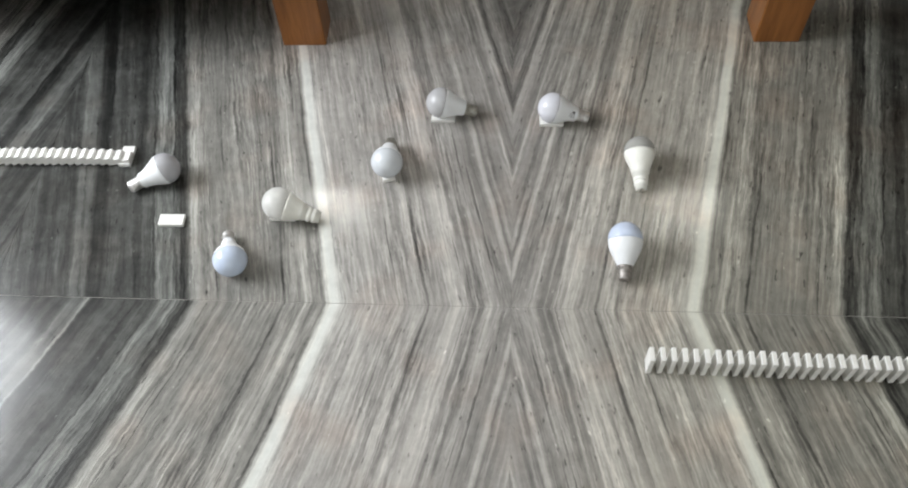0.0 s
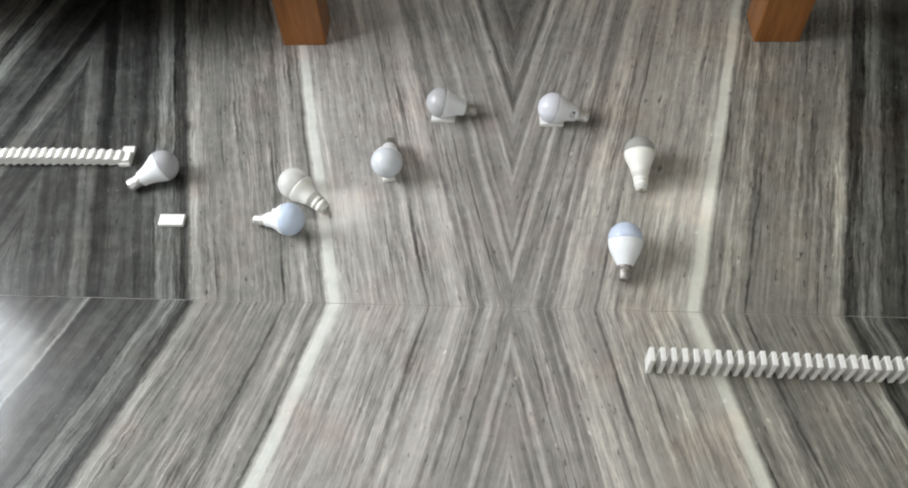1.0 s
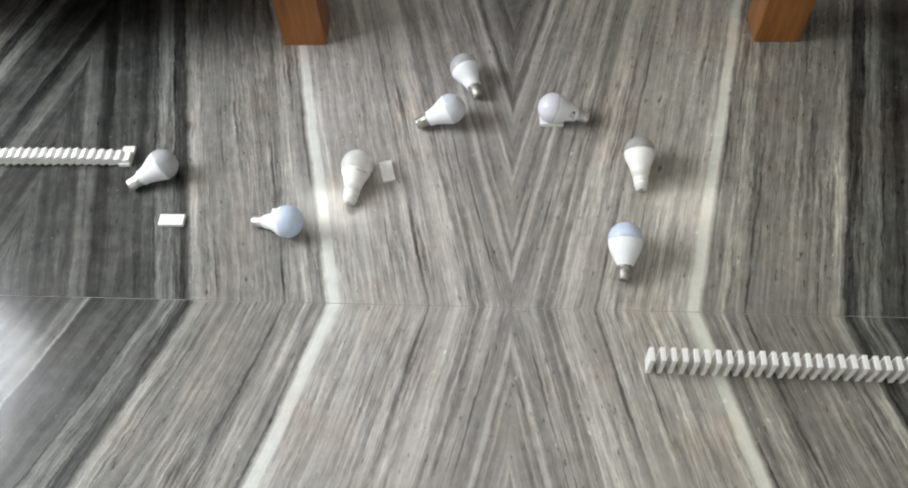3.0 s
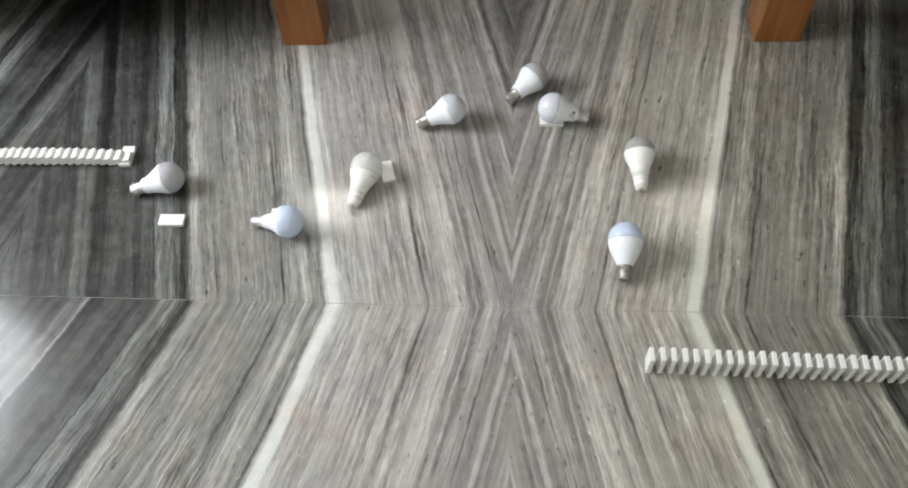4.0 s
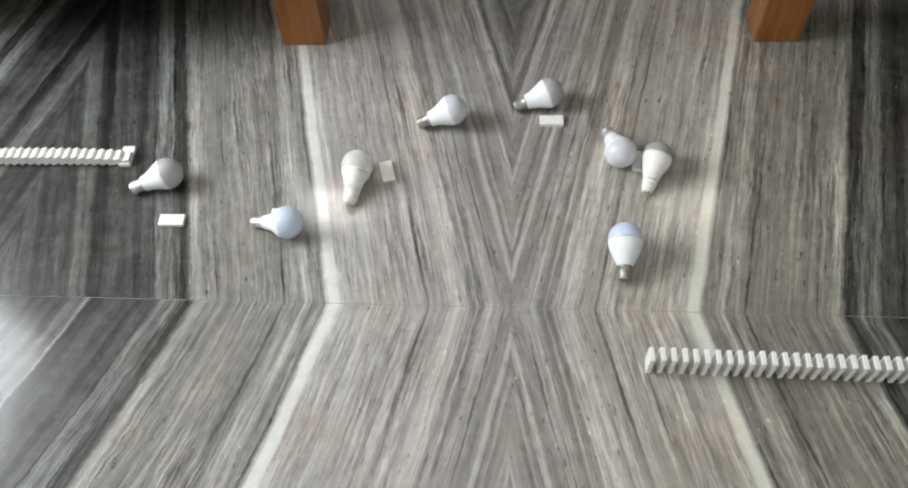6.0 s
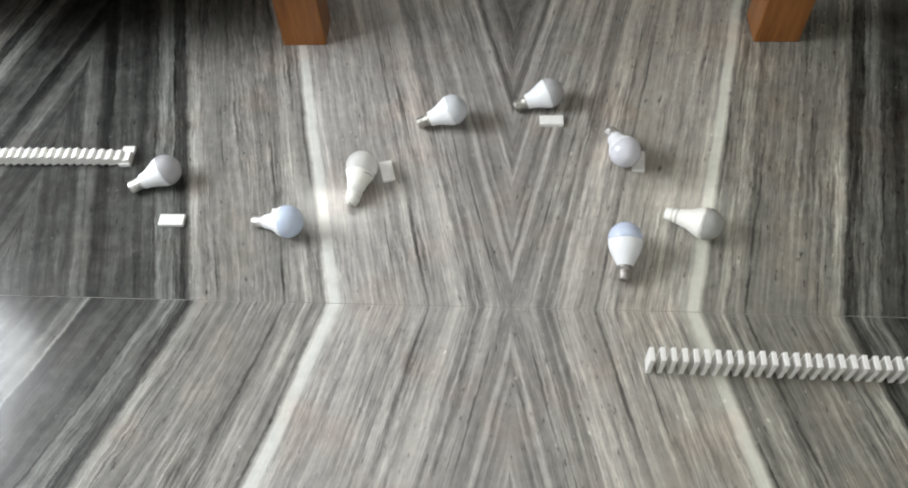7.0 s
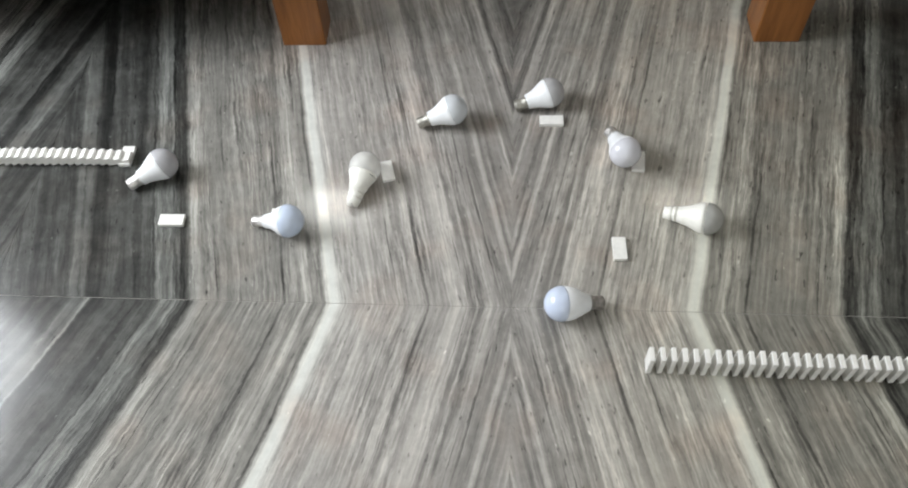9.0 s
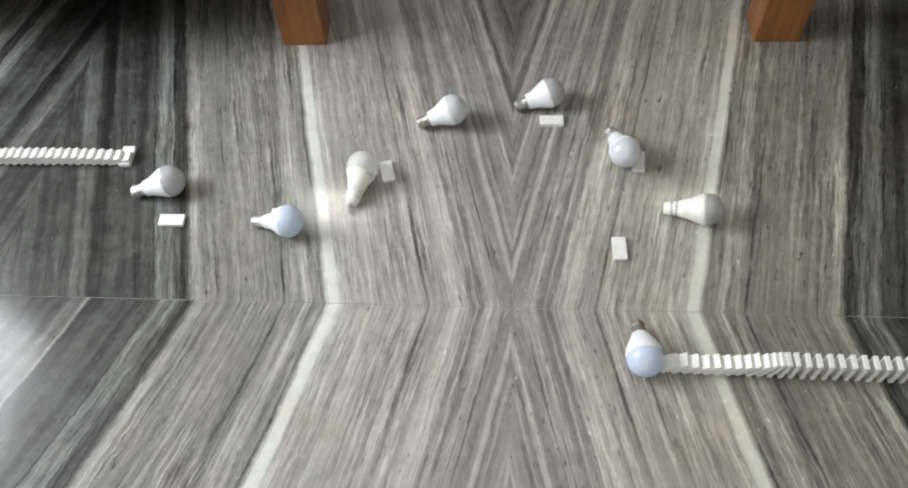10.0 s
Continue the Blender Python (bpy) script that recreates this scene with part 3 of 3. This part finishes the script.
def motions():
    walk(LAMPS["first"], rolled([
        (0.0, -0.6256, 0.9194, 207.5, 0.0), (0.2, -0.6137, 0.9004, 196.5, 0.0), (0.4, -0.6078, 0.8855, 189.8, 0.0), (0.5, -0.6084, 0.8869, 190.2, 0.0),
        (0.6, -0.6105, 0.8922, 192.8, 0.0), (0.8, -0.6196, 0.9098, 201.8, 0.0), (1.0, -0.6301, 0.9262, 211.5, 0.0), (1.2, -0.6365, 0.9359, 217.5, 0.0),
        (1.4, -0.6337, 0.9318, 215.0, 0.0), (1.6, -0.6239, 0.9166, 205.8, 0.0), (1.8, -0.6132, 0.899, 196.0, 0.0), (2.0, -0.6078, 0.8855, 189.8, 0.0),
        (2.1, -0.6084, 0.8869, 190.2, 0.0), (2.2, -0.61, 0.8909, 192.2, 0.0), (2.4, -0.6171, 0.9058, 199.5, 0.0), (2.6, -0.6283, 0.9235, 210.0, 0.0),
        (2.7, -0.6324, 0.9297, 213.8, 0.0), (2.8, -0.6347, 0.9331, 215.8, 0.0), (2.95, -0.6337, 0.9318, 215.0, 0.0), (3.15, -0.6256, 0.9194, 207.5, 0.0),
        (3.4, -0.6137, 0.9004, 196.5, 0.0), (3.65, -0.6084, 0.8869, 190.2, 0.0), (3.8, -0.6086, 0.8875, 190.8, 0.0), (3.9, -0.6105, 0.8922, 192.8, 0.0),
        (4.1, -0.6162, 0.9044, 198.8, 0.0), (4.3, -0.6239, 0.9166, 205.8, 0.0), (4.5, -0.631, 0.9276, 212.5, 0.0), (4.7, -0.6333, 0.9311, 214.5, 0.0),
        (4.9, -0.6283, 0.9235, 210.0, 0.0), (5.1, -0.6196, 0.9098, 201.8, 0.0), (5.3, -0.6126, 0.8976, 195.2, 0.0), (5.5, -0.6089, 0.8882, 191.0, 0.0),
        (5.6, -0.6084, 0.8869, 190.2, 0.0), (5.7, -0.6089, 0.8882, 191.0, 0.0), (5.9, -0.6137, 0.9004, 196.5, 0.0), (6.15, -0.6239, 0.9166, 205.8, 0.0),
        (6.4, -0.6319, 0.929, 213.2, 0.0), (6.55, -0.6337, 0.9318, 215.0, 0.0), (6.8, -0.6301, 0.9262, 211.5, 0.0), (7.0, -0.6231, 0.9153, 205.0, 0.0),
        (7.2, -0.6137, 0.9004, 196.5, 0.0), (7.4, -0.6105, 0.8922, 192.8, 0.0), (7.6, -0.6089, 0.8882, 191.0, 0.0), (7.8, -0.6084, 0.8869, 190.2, 0.0),
        (8.0, -0.6105, 0.8922, 192.8, 0.0), (8.2, -0.6154, 0.9031, 198.0, 0.0), (8.4, -0.6213, 0.9126, 203.5, 0.0), (8.6, -0.6283, 0.9235, 210.0, 0.0),
        (8.8, -0.6324, 0.9297, 213.8, 0.0), (9.0, -0.6328, 0.9304, 214.0, 0.0), (9.2, -0.6283, 0.9235, 210.0, 0.0), (9.4, -0.6213, 0.9126, 203.5, 0.0),
        (9.6, -0.6154, 0.9031, 198.0, 0.0), (9.8, -0.6116, 0.8949, 194.0, 0.0), (10.0, -0.6097, 0.8902, 192.0, 0.0),
    ], 0.0))
    walk(LAMPS["second"], rolled([
        (0.0, -0.4603, 0.7221, 108.5, 0.0), (0.1, -0.4418, 0.7275, 117.3, 0.0), (0.2, -0.4272, 0.7351, 124.2, 0.0), (0.3, -0.4174, 0.7426, 132.2, 0.0),
        (0.4, -0.4098, 0.7487, 136.5, 0.0), (0.5, -0.3995, 0.7607, 146.5, 0.0), (0.6, -0.3866, 0.7729, 155.5, 0.0), (0.7, -0.3832, 0.782, 159.5, 0.0),
        (0.8, -0.3784, 0.7912, 163.2, 0.0), (0.9, -0.3761, 0.8004, 168.0, 0.0), (1.0, -0.3713, 0.8068, 169.0, 4.1), (1.1, -0.3714, 0.809, 170.8, 5.2),
        (1.2, -0.3713, 0.8068, 169.0, 4.1), (1.3, -0.3737, 0.8026, 169.8, 1.3), (1.4, -0.3769, 0.7973, 167.0, 0.0), (1.5, -0.3755, 0.7958, 167.0, 0.0),
        (1.7, -0.3759, 0.7946, 166.3, 0.0), (1.9, -0.3753, 0.7983, 167.8, 0.0), (2.1, -0.3741, 0.8025, 169.0, 1.3), (2.3, -0.3749, 0.8008, 168.8, 0.0),
        (2.5, -0.3755, 0.7971, 167.2, 0.0), (2.7, -0.3751, 0.7996, 168.2, 0.0), (3.0, -0.3736, 0.8033, 169.0, 1.9), (3.4, -0.3751, 0.7996, 168.2, 0.0),
        (3.7, -0.3728, 0.805, 169.2, 3.1), (3.9, -0.3728, 0.805, 169.2, 3.1), (4.1, -0.3749, 0.8008, 168.8, 0.0), (4.3, -0.3753, 0.7983, 167.8, 0.0),
        (4.5, -0.3736, 0.8033, 169.0, 1.9), (4.7, -0.3732, 0.8041, 169.2, 2.5), (4.9, -0.3753, 0.7983, 167.8, 0.0), (5.1, -0.3753, 0.7983, 167.8, 0.0),
        (5.3, -0.3736, 0.8033, 169.0, 1.9), (5.5, -0.3741, 0.8025, 169.0, 1.3), (5.7, -0.3749, 0.8008, 168.8, 0.0), (6.2, -0.3736, 0.8033, 169.0, 1.9),
        (6.8, -0.3732, 0.8041, 169.2, 2.5), (7.0, -0.3736, 0.8033, 169.0, 1.9), (7.2, -0.3741, 0.8025, 169.0, 1.3), (7.5, -0.3749, 0.8008, 168.8, 0.0),
        (7.8, -0.3741, 0.8025, 169.0, 1.3), (8.2, -0.3743, 0.8021, 169.0, 1.0), (9.0, -0.3732, 0.8041, 169.2, 2.5), (10.0, -0.3734, 0.8037, 169.2, 2.2),
    ], 0.0, R, 0.010))
    walk(LAMPS["third"], rolled([
        (0.0, -0.3935, 0.8382, 351.0, 7.5), (0.6, -0.3935, 0.8382, 351.0, 7.5), (0.7, -0.3915, 0.8411, 351.0, 7.5), (0.8, -0.3882, 0.8512, 344.5, 6.8),
        (0.9, -0.3862, 0.8692, 335.0, 0.0), (1.0, -0.375, 0.8889, 324.8, 0.0), (1.1, -0.3598, 0.9007, 316.0, 0.0), (1.2, -0.3448, 0.9142, 307.2, 0.0),
        (1.3, -0.3225, 0.9246, 291.5, 0.0), (1.4, -0.2966, 0.9285, 278.5, 0.0), (1.5, -0.2739, 0.9303, 265.8, 0.0), (1.6, -0.2641, 0.9305, 264.2, 0.0),
        (1.7, -0.2532, 0.9293, 260.0, 0.0), (1.8, -0.2466, 0.9281, 256.0, 0.0), (1.9, -0.2447, 0.9285, 254.2, 0.0), (2.0, -0.2434, 0.9281, 253.5, 0.0),
        (2.1, -0.2434, 0.9281, 253.5, 0.0), (2.2, -0.2441, 0.9284, 254.0, 0.0), (2.3, -0.2459, 0.9289, 254.7, 0.0), (2.4, -0.2511, 0.9305, 257.5, 0.0),
        (2.5, -0.2562, 0.932, 260.0, 0.0), (2.6, -0.2627, 0.934, 263.2, 0.0), (2.7, -0.2665, 0.9351, 265.2, 0.0), (2.8, -0.2678, 0.9355, 266.0, 0.0),
        (2.95, -0.266, 0.935, 265.0, 0.0), (3.15, -0.2588, 0.9328, 261.2, 0.0), (3.45, -0.2485, 0.9297, 256.0, 0.0), (3.7, -0.2441, 0.9284, 254.0, 0.0),
        (3.9, -0.2447, 0.9285, 254.2, 0.0), (4.1, -0.2485, 0.9297, 256.0, 0.0), (4.3, -0.2588, 0.9328, 261.2, 0.0), (4.5, -0.2665, 0.9351, 265.2, 0.0),
        (4.6, -0.2681, 0.9356, 266.0, 0.0), (4.7, -0.2665, 0.9351, 265.2, 0.0), (4.9, -0.2562, 0.932, 260.0, 0.0), (5.1, -0.2485, 0.9297, 256.0, 0.0),
        (5.3, -0.2447, 0.9285, 254.2, 0.0), (5.4, -0.2439, 0.9283, 253.8, 0.0), (5.5, -0.2447, 0.9285, 254.2, 0.0), (5.7, -0.2511, 0.9305, 257.5, 0.0),
        (5.9, -0.2601, 0.9332, 262.0, 0.0), (6.1, -0.2652, 0.9347, 264.5, 0.0), (6.3, -0.2627, 0.934, 263.2, 0.0), (6.6, -0.2524, 0.9309, 258.0, 0.0),
        (6.8, -0.2485, 0.9297, 256.0, 0.0), (7.0, -0.2549, 0.9316, 259.5, 0.0), (7.2, -0.2639, 0.9344, 264.0, 0.0), (7.3, -0.265, 0.9347, 264.5, 0.0),
        (7.4, -0.2639, 0.9344, 264.0, 0.0), (7.6, -0.2562, 0.932, 260.0, 0.0), (7.8, -0.2498, 0.9301, 256.8, 0.0), (7.9, -0.25, 0.9302, 257.0, 0.0),
        (8.0, -0.2518, 0.9307, 257.8, 0.0), (8.2, -0.2562, 0.932, 260.0, 0.0), (8.4, -0.2601, 0.9332, 262.0, 0.0), (8.6, -0.2608, 0.9334, 262.5, 0.0),
        (8.8, -0.2549, 0.9316, 259.5, 0.0), (9.0, -0.2485, 0.9297, 256.0, 0.0), (9.1, -0.2475, 0.9294, 255.5, 0.0), (9.2, -0.2485, 0.9297, 256.0, 0.0),
        (9.3, -0.2516, 0.9306, 257.8, 0.0), (9.5, -0.2575, 0.9324, 260.8, 0.0), (9.7, -0.2634, 0.9342, 263.8, 0.0), (9.8, -0.2629, 0.934, 263.5, 0.0),
        (9.9, -0.2583, 0.9326, 261.0, 0.0), (10.0, -0.2531, 0.9311, 258.5, 0.0),
    ], 0.0))
    walk(LAMPS["fourth"], rolled([
        (0.0, -0.2079, 0.9378, 90.5, 7.5), (1.5, -0.2079, 0.9378, 90.5, 7.5), (1.6, -0.2, 0.9366, 92.5, 7.5), (1.7, -0.1844, 0.9357, 103.2, 4.9),
        (1.8, -0.1605, 0.9435, 117.3, 0.0), (1.9, -0.1424, 0.9473, 126.3, 0.0), (2.0, -0.1275, 0.9611, 135.2, 0.0), (2.1, -0.1124, 0.9734, 145.8, 0.0),
        (2.2, -0.1013, 0.9891, 156.0, 0.0), (2.3, -0.0955, 1.0067, 166.0, 0.0), (2.4, -0.0909, 1.0227, 173.2, 0.0), (2.5, -0.0902, 1.0353, 177.5, 0.0),
        (2.6, -0.0907, 1.0461, 182.0, 0.0), (2.7, -0.0924, 1.0542, 185.8, 3.1), (2.9, -0.0943, 1.0651, 192.0, 7.2), (3.1, -0.0993, 1.0754, 197.8, 7.5),
        (3.4, -0.0956, 1.0694, 194.5, 7.5), (3.8, -0.0957, 1.0709, 195.5, 7.5), (4.5, -0.0968, 1.0709, 194.5, 7.5), (5.5, -0.0934, 1.0694, 193.0, 7.5),
        (10.0, -0.0934, 1.0694, 193.0, 7.5),
    ], 0.0))
    walk(LAMPS["fifth"], rolled([
        (0.0, -0.1157, 1.0873, 1.0, 7.5), (2.4, -0.1157, 1.0873, 1.0, 7.5), (2.5, -0.117, 1.0904, 0.0, 7.5), (2.6, -0.1166, 1.1029, -8.8, 5.7),
        (2.7, -0.111, 1.1209, -21.2, 0.0), (2.85, -0.0967, 1.156, -44.0, 0.0), (3.0, -0.075, 1.1904, -63.2, 0.0), (3.2, -0.0347, 1.2123, -81.8, 0.0),
        (3.4, 0.0018, 1.2077, -98.0, 0.0), (3.6, 0.031, 1.1949, -112.0, 0.0), (3.8, 0.0507, 1.1715, -127.7, 0.0), (4.0, 0.0633, 1.1658, -135.0, 0.0),
        (4.2, 0.0743, 1.1504, -141.2, 0.0), (4.4, 0.0851, 1.1313, -152.0, 0.0), (4.6, 0.0919, 1.1237, -159.0, 0.0), (4.7, 0.0919, 1.1237, -159.0, 0.0),
        (4.8, 0.0919, 1.1218, -159.0, 0.0), (5.0, 0.0947, 1.1222, -161.8, 0.0), (5.5, 0.0924, 1.1237, -161.0, 0.0), (10.0, 0.0947, 1.1237, -161.8, 0.0),
    ], 0.0))
    walk(LAMPS["sixth"], rolled([
        (0.0, 0.1, 1.0768, 358.5, 7.5), (4.6, 0.1, 1.0768, 358.5, 7.5), (4.7, 0.1, 1.072, 359.5, 7.5), (4.8, 0.0998, 1.0629, 364.5, 7.5),
        (4.9, 0.0997, 1.0506, 370.8, 5.1), (5.0, 0.1023, 1.0338, 379.8, 0.0), (5.1, 0.1112, 1.0145, 391.5, 0.0), (5.2, 0.124, 1.0007, 405.5, 0.0),
        (5.3, 0.1407, 0.9906, 418.8, 0.0), (5.4, 0.1573, 0.9806, 428.2, 0.0), (5.5, 0.1715, 0.9792, 435.0, 0.0), (5.6, 0.1869, 0.9743, 442.8, 0.0),
        (5.7, 0.1997, 0.9729, 450.0, 0.0), (5.85, 0.2123, 0.974, 462.5, 0.0), (6.1, 0.2272, 0.9755, 467.0, 0.2), (6.4, 0.2291, 0.9742, 468.0, 1.8),
        (6.8, 0.2301, 0.975, 468.0, 2.4), (10.0, 0.2301, 0.975, 468.0, 2.4),
    ], 0.0))
    walk(LAMPS["seventh"], rolled([
        (0.0, 0.2557, 0.9725, 271.0, 7.5), (5.7, 0.2557, 0.9725, 271.0, 7.5), (5.85, 0.2638, 0.9685, 265.5, 7.5), (6.0, 0.2891, 0.9669, 252.2, 0.0),
        (6.2, 0.3257, 0.9444, 231.8, 0.0), (6.4, 0.3535, 0.9155, 211.5, 0.0), (6.6, 0.3666, 0.8805, 188.8, 0.0), (6.8, 0.369, 0.8505, 170.8, 0.0),
        (6.9, 0.3672, 0.8364, 163.8, 0.0), (7.0, 0.3606, 0.8172, 152.5, 0.0), (7.1, 0.3547, 0.8033, 145.8, 0.0), (7.2, 0.341, 0.7928, 139.0, 0.0),
        (7.3, 0.3249, 0.784, 131.0, 0.0), (7.4, 0.3086, 0.7735, 121.5, 0.0), (7.5, 0.2928, 0.7665, 111.5, 0.0), (7.6, 0.2831, 0.7646, 106.8, 0.0),
        (7.7, 0.2773, 0.7611, 103.0, 0.0), (7.8, 0.2745, 0.7611, 101.0, 0.0), (7.9, 0.2731, 0.761, 100.0, 0.0), (8.0, 0.2745, 0.7611, 101.0, 0.0),
        (8.1, 0.2774, 0.7628, 103.0, 0.0), (8.2, 0.2817, 0.7646, 105.8, 0.0), (8.3, 0.2902, 0.7681, 110.2, 0.0), (8.4, 0.302, 0.7721, 122.5, 0.0),
        (8.5, 0.3109, 0.7801, 127.0, 0.0), (8.6, 0.3246, 0.7883, 133.2, 0.0), (8.7, 0.3384, 0.7965, 140.0, 0.0), (8.8, 0.3479, 0.8087, 147.2, 0.0),
        (8.9, 0.3554, 0.8169, 153.5, 0.0), (9.0, 0.3621, 0.8287, 161.2, 0.0), (9.1, 0.3677, 0.8413, 168.2, 0.0), (9.2, 0.3691, 0.8526, 173.2, 0.0),
        (9.3, 0.3711, 0.8602, 175.3, 0.0), (9.5, 0.3705, 0.864, 176.2, 0.0), (9.7, 0.3712, 0.8615, 175.3, 0.0), (10.0, 0.3656, 0.8487, 170.2, 0.0),
    ], 0.0, R_SLIM))
    walk(LAMPS["eighth"], rolled([
        (0.0, 0.2165, 0.7766, 268.0, 7.5), (7.6, 0.2165, 0.7766, 268.0, 7.5), (7.7, 0.2141, 0.7778, 270.0, 7.5), (7.8, 0.2113, 0.7769, 271.2, 7.5),
        (7.9, 0.2085, 0.7768, 272.5, 7.5), (8.0, 0.2044, 0.7767, 274.8, 7.5), (8.1, 0.1989, 0.7766, 278.2, 7.5), (8.2, 0.1894, 0.7758, 284.0, 5.9),
        (8.3, 0.1749, 0.776, 291.2, 0.0), (8.4, 0.1549, 0.7617, 304.2, 0.0), (8.5, 0.135, 0.7457, 317.0, 0.0), (8.6, 0.1185, 0.732, 326.5, 0.0),
        (8.7, 0.1084, 0.7128, 336.8, 0.0), (8.8, 0.1047, 0.6905, 347.5, 0.0), (8.9, 0.1026, 0.6722, 360.0, 0.0), (9.0, 0.1058, 0.6512, 371.5, 0.0),
        (9.1, 0.1078, 0.6332, 378.5, 0.0), (9.2, 0.1164, 0.616, 388.5, 0.0), (9.3, 0.1294, 0.5959, 403.0, 0.0), (9.4, 0.1467, 0.5796, 412.8, 0.0),
        (9.5, 0.167, 0.5686, 425.5, 0.0), (9.6, 0.1857, 0.5609, 437.0, 0.0), (9.7, 0.2058, 0.5576, 444.7, 0.0), (9.8, 0.221, 0.5571, 451.5, 0.0),
        (9.9, 0.2309, 0.5574, 452.8, 0.0), (10.0, 0.2326, 0.557, 453.5, 0.0),
    ], 0.0))
    for index, ob in enumerate(ROW):
        walk(ob, topple(index))


motions()
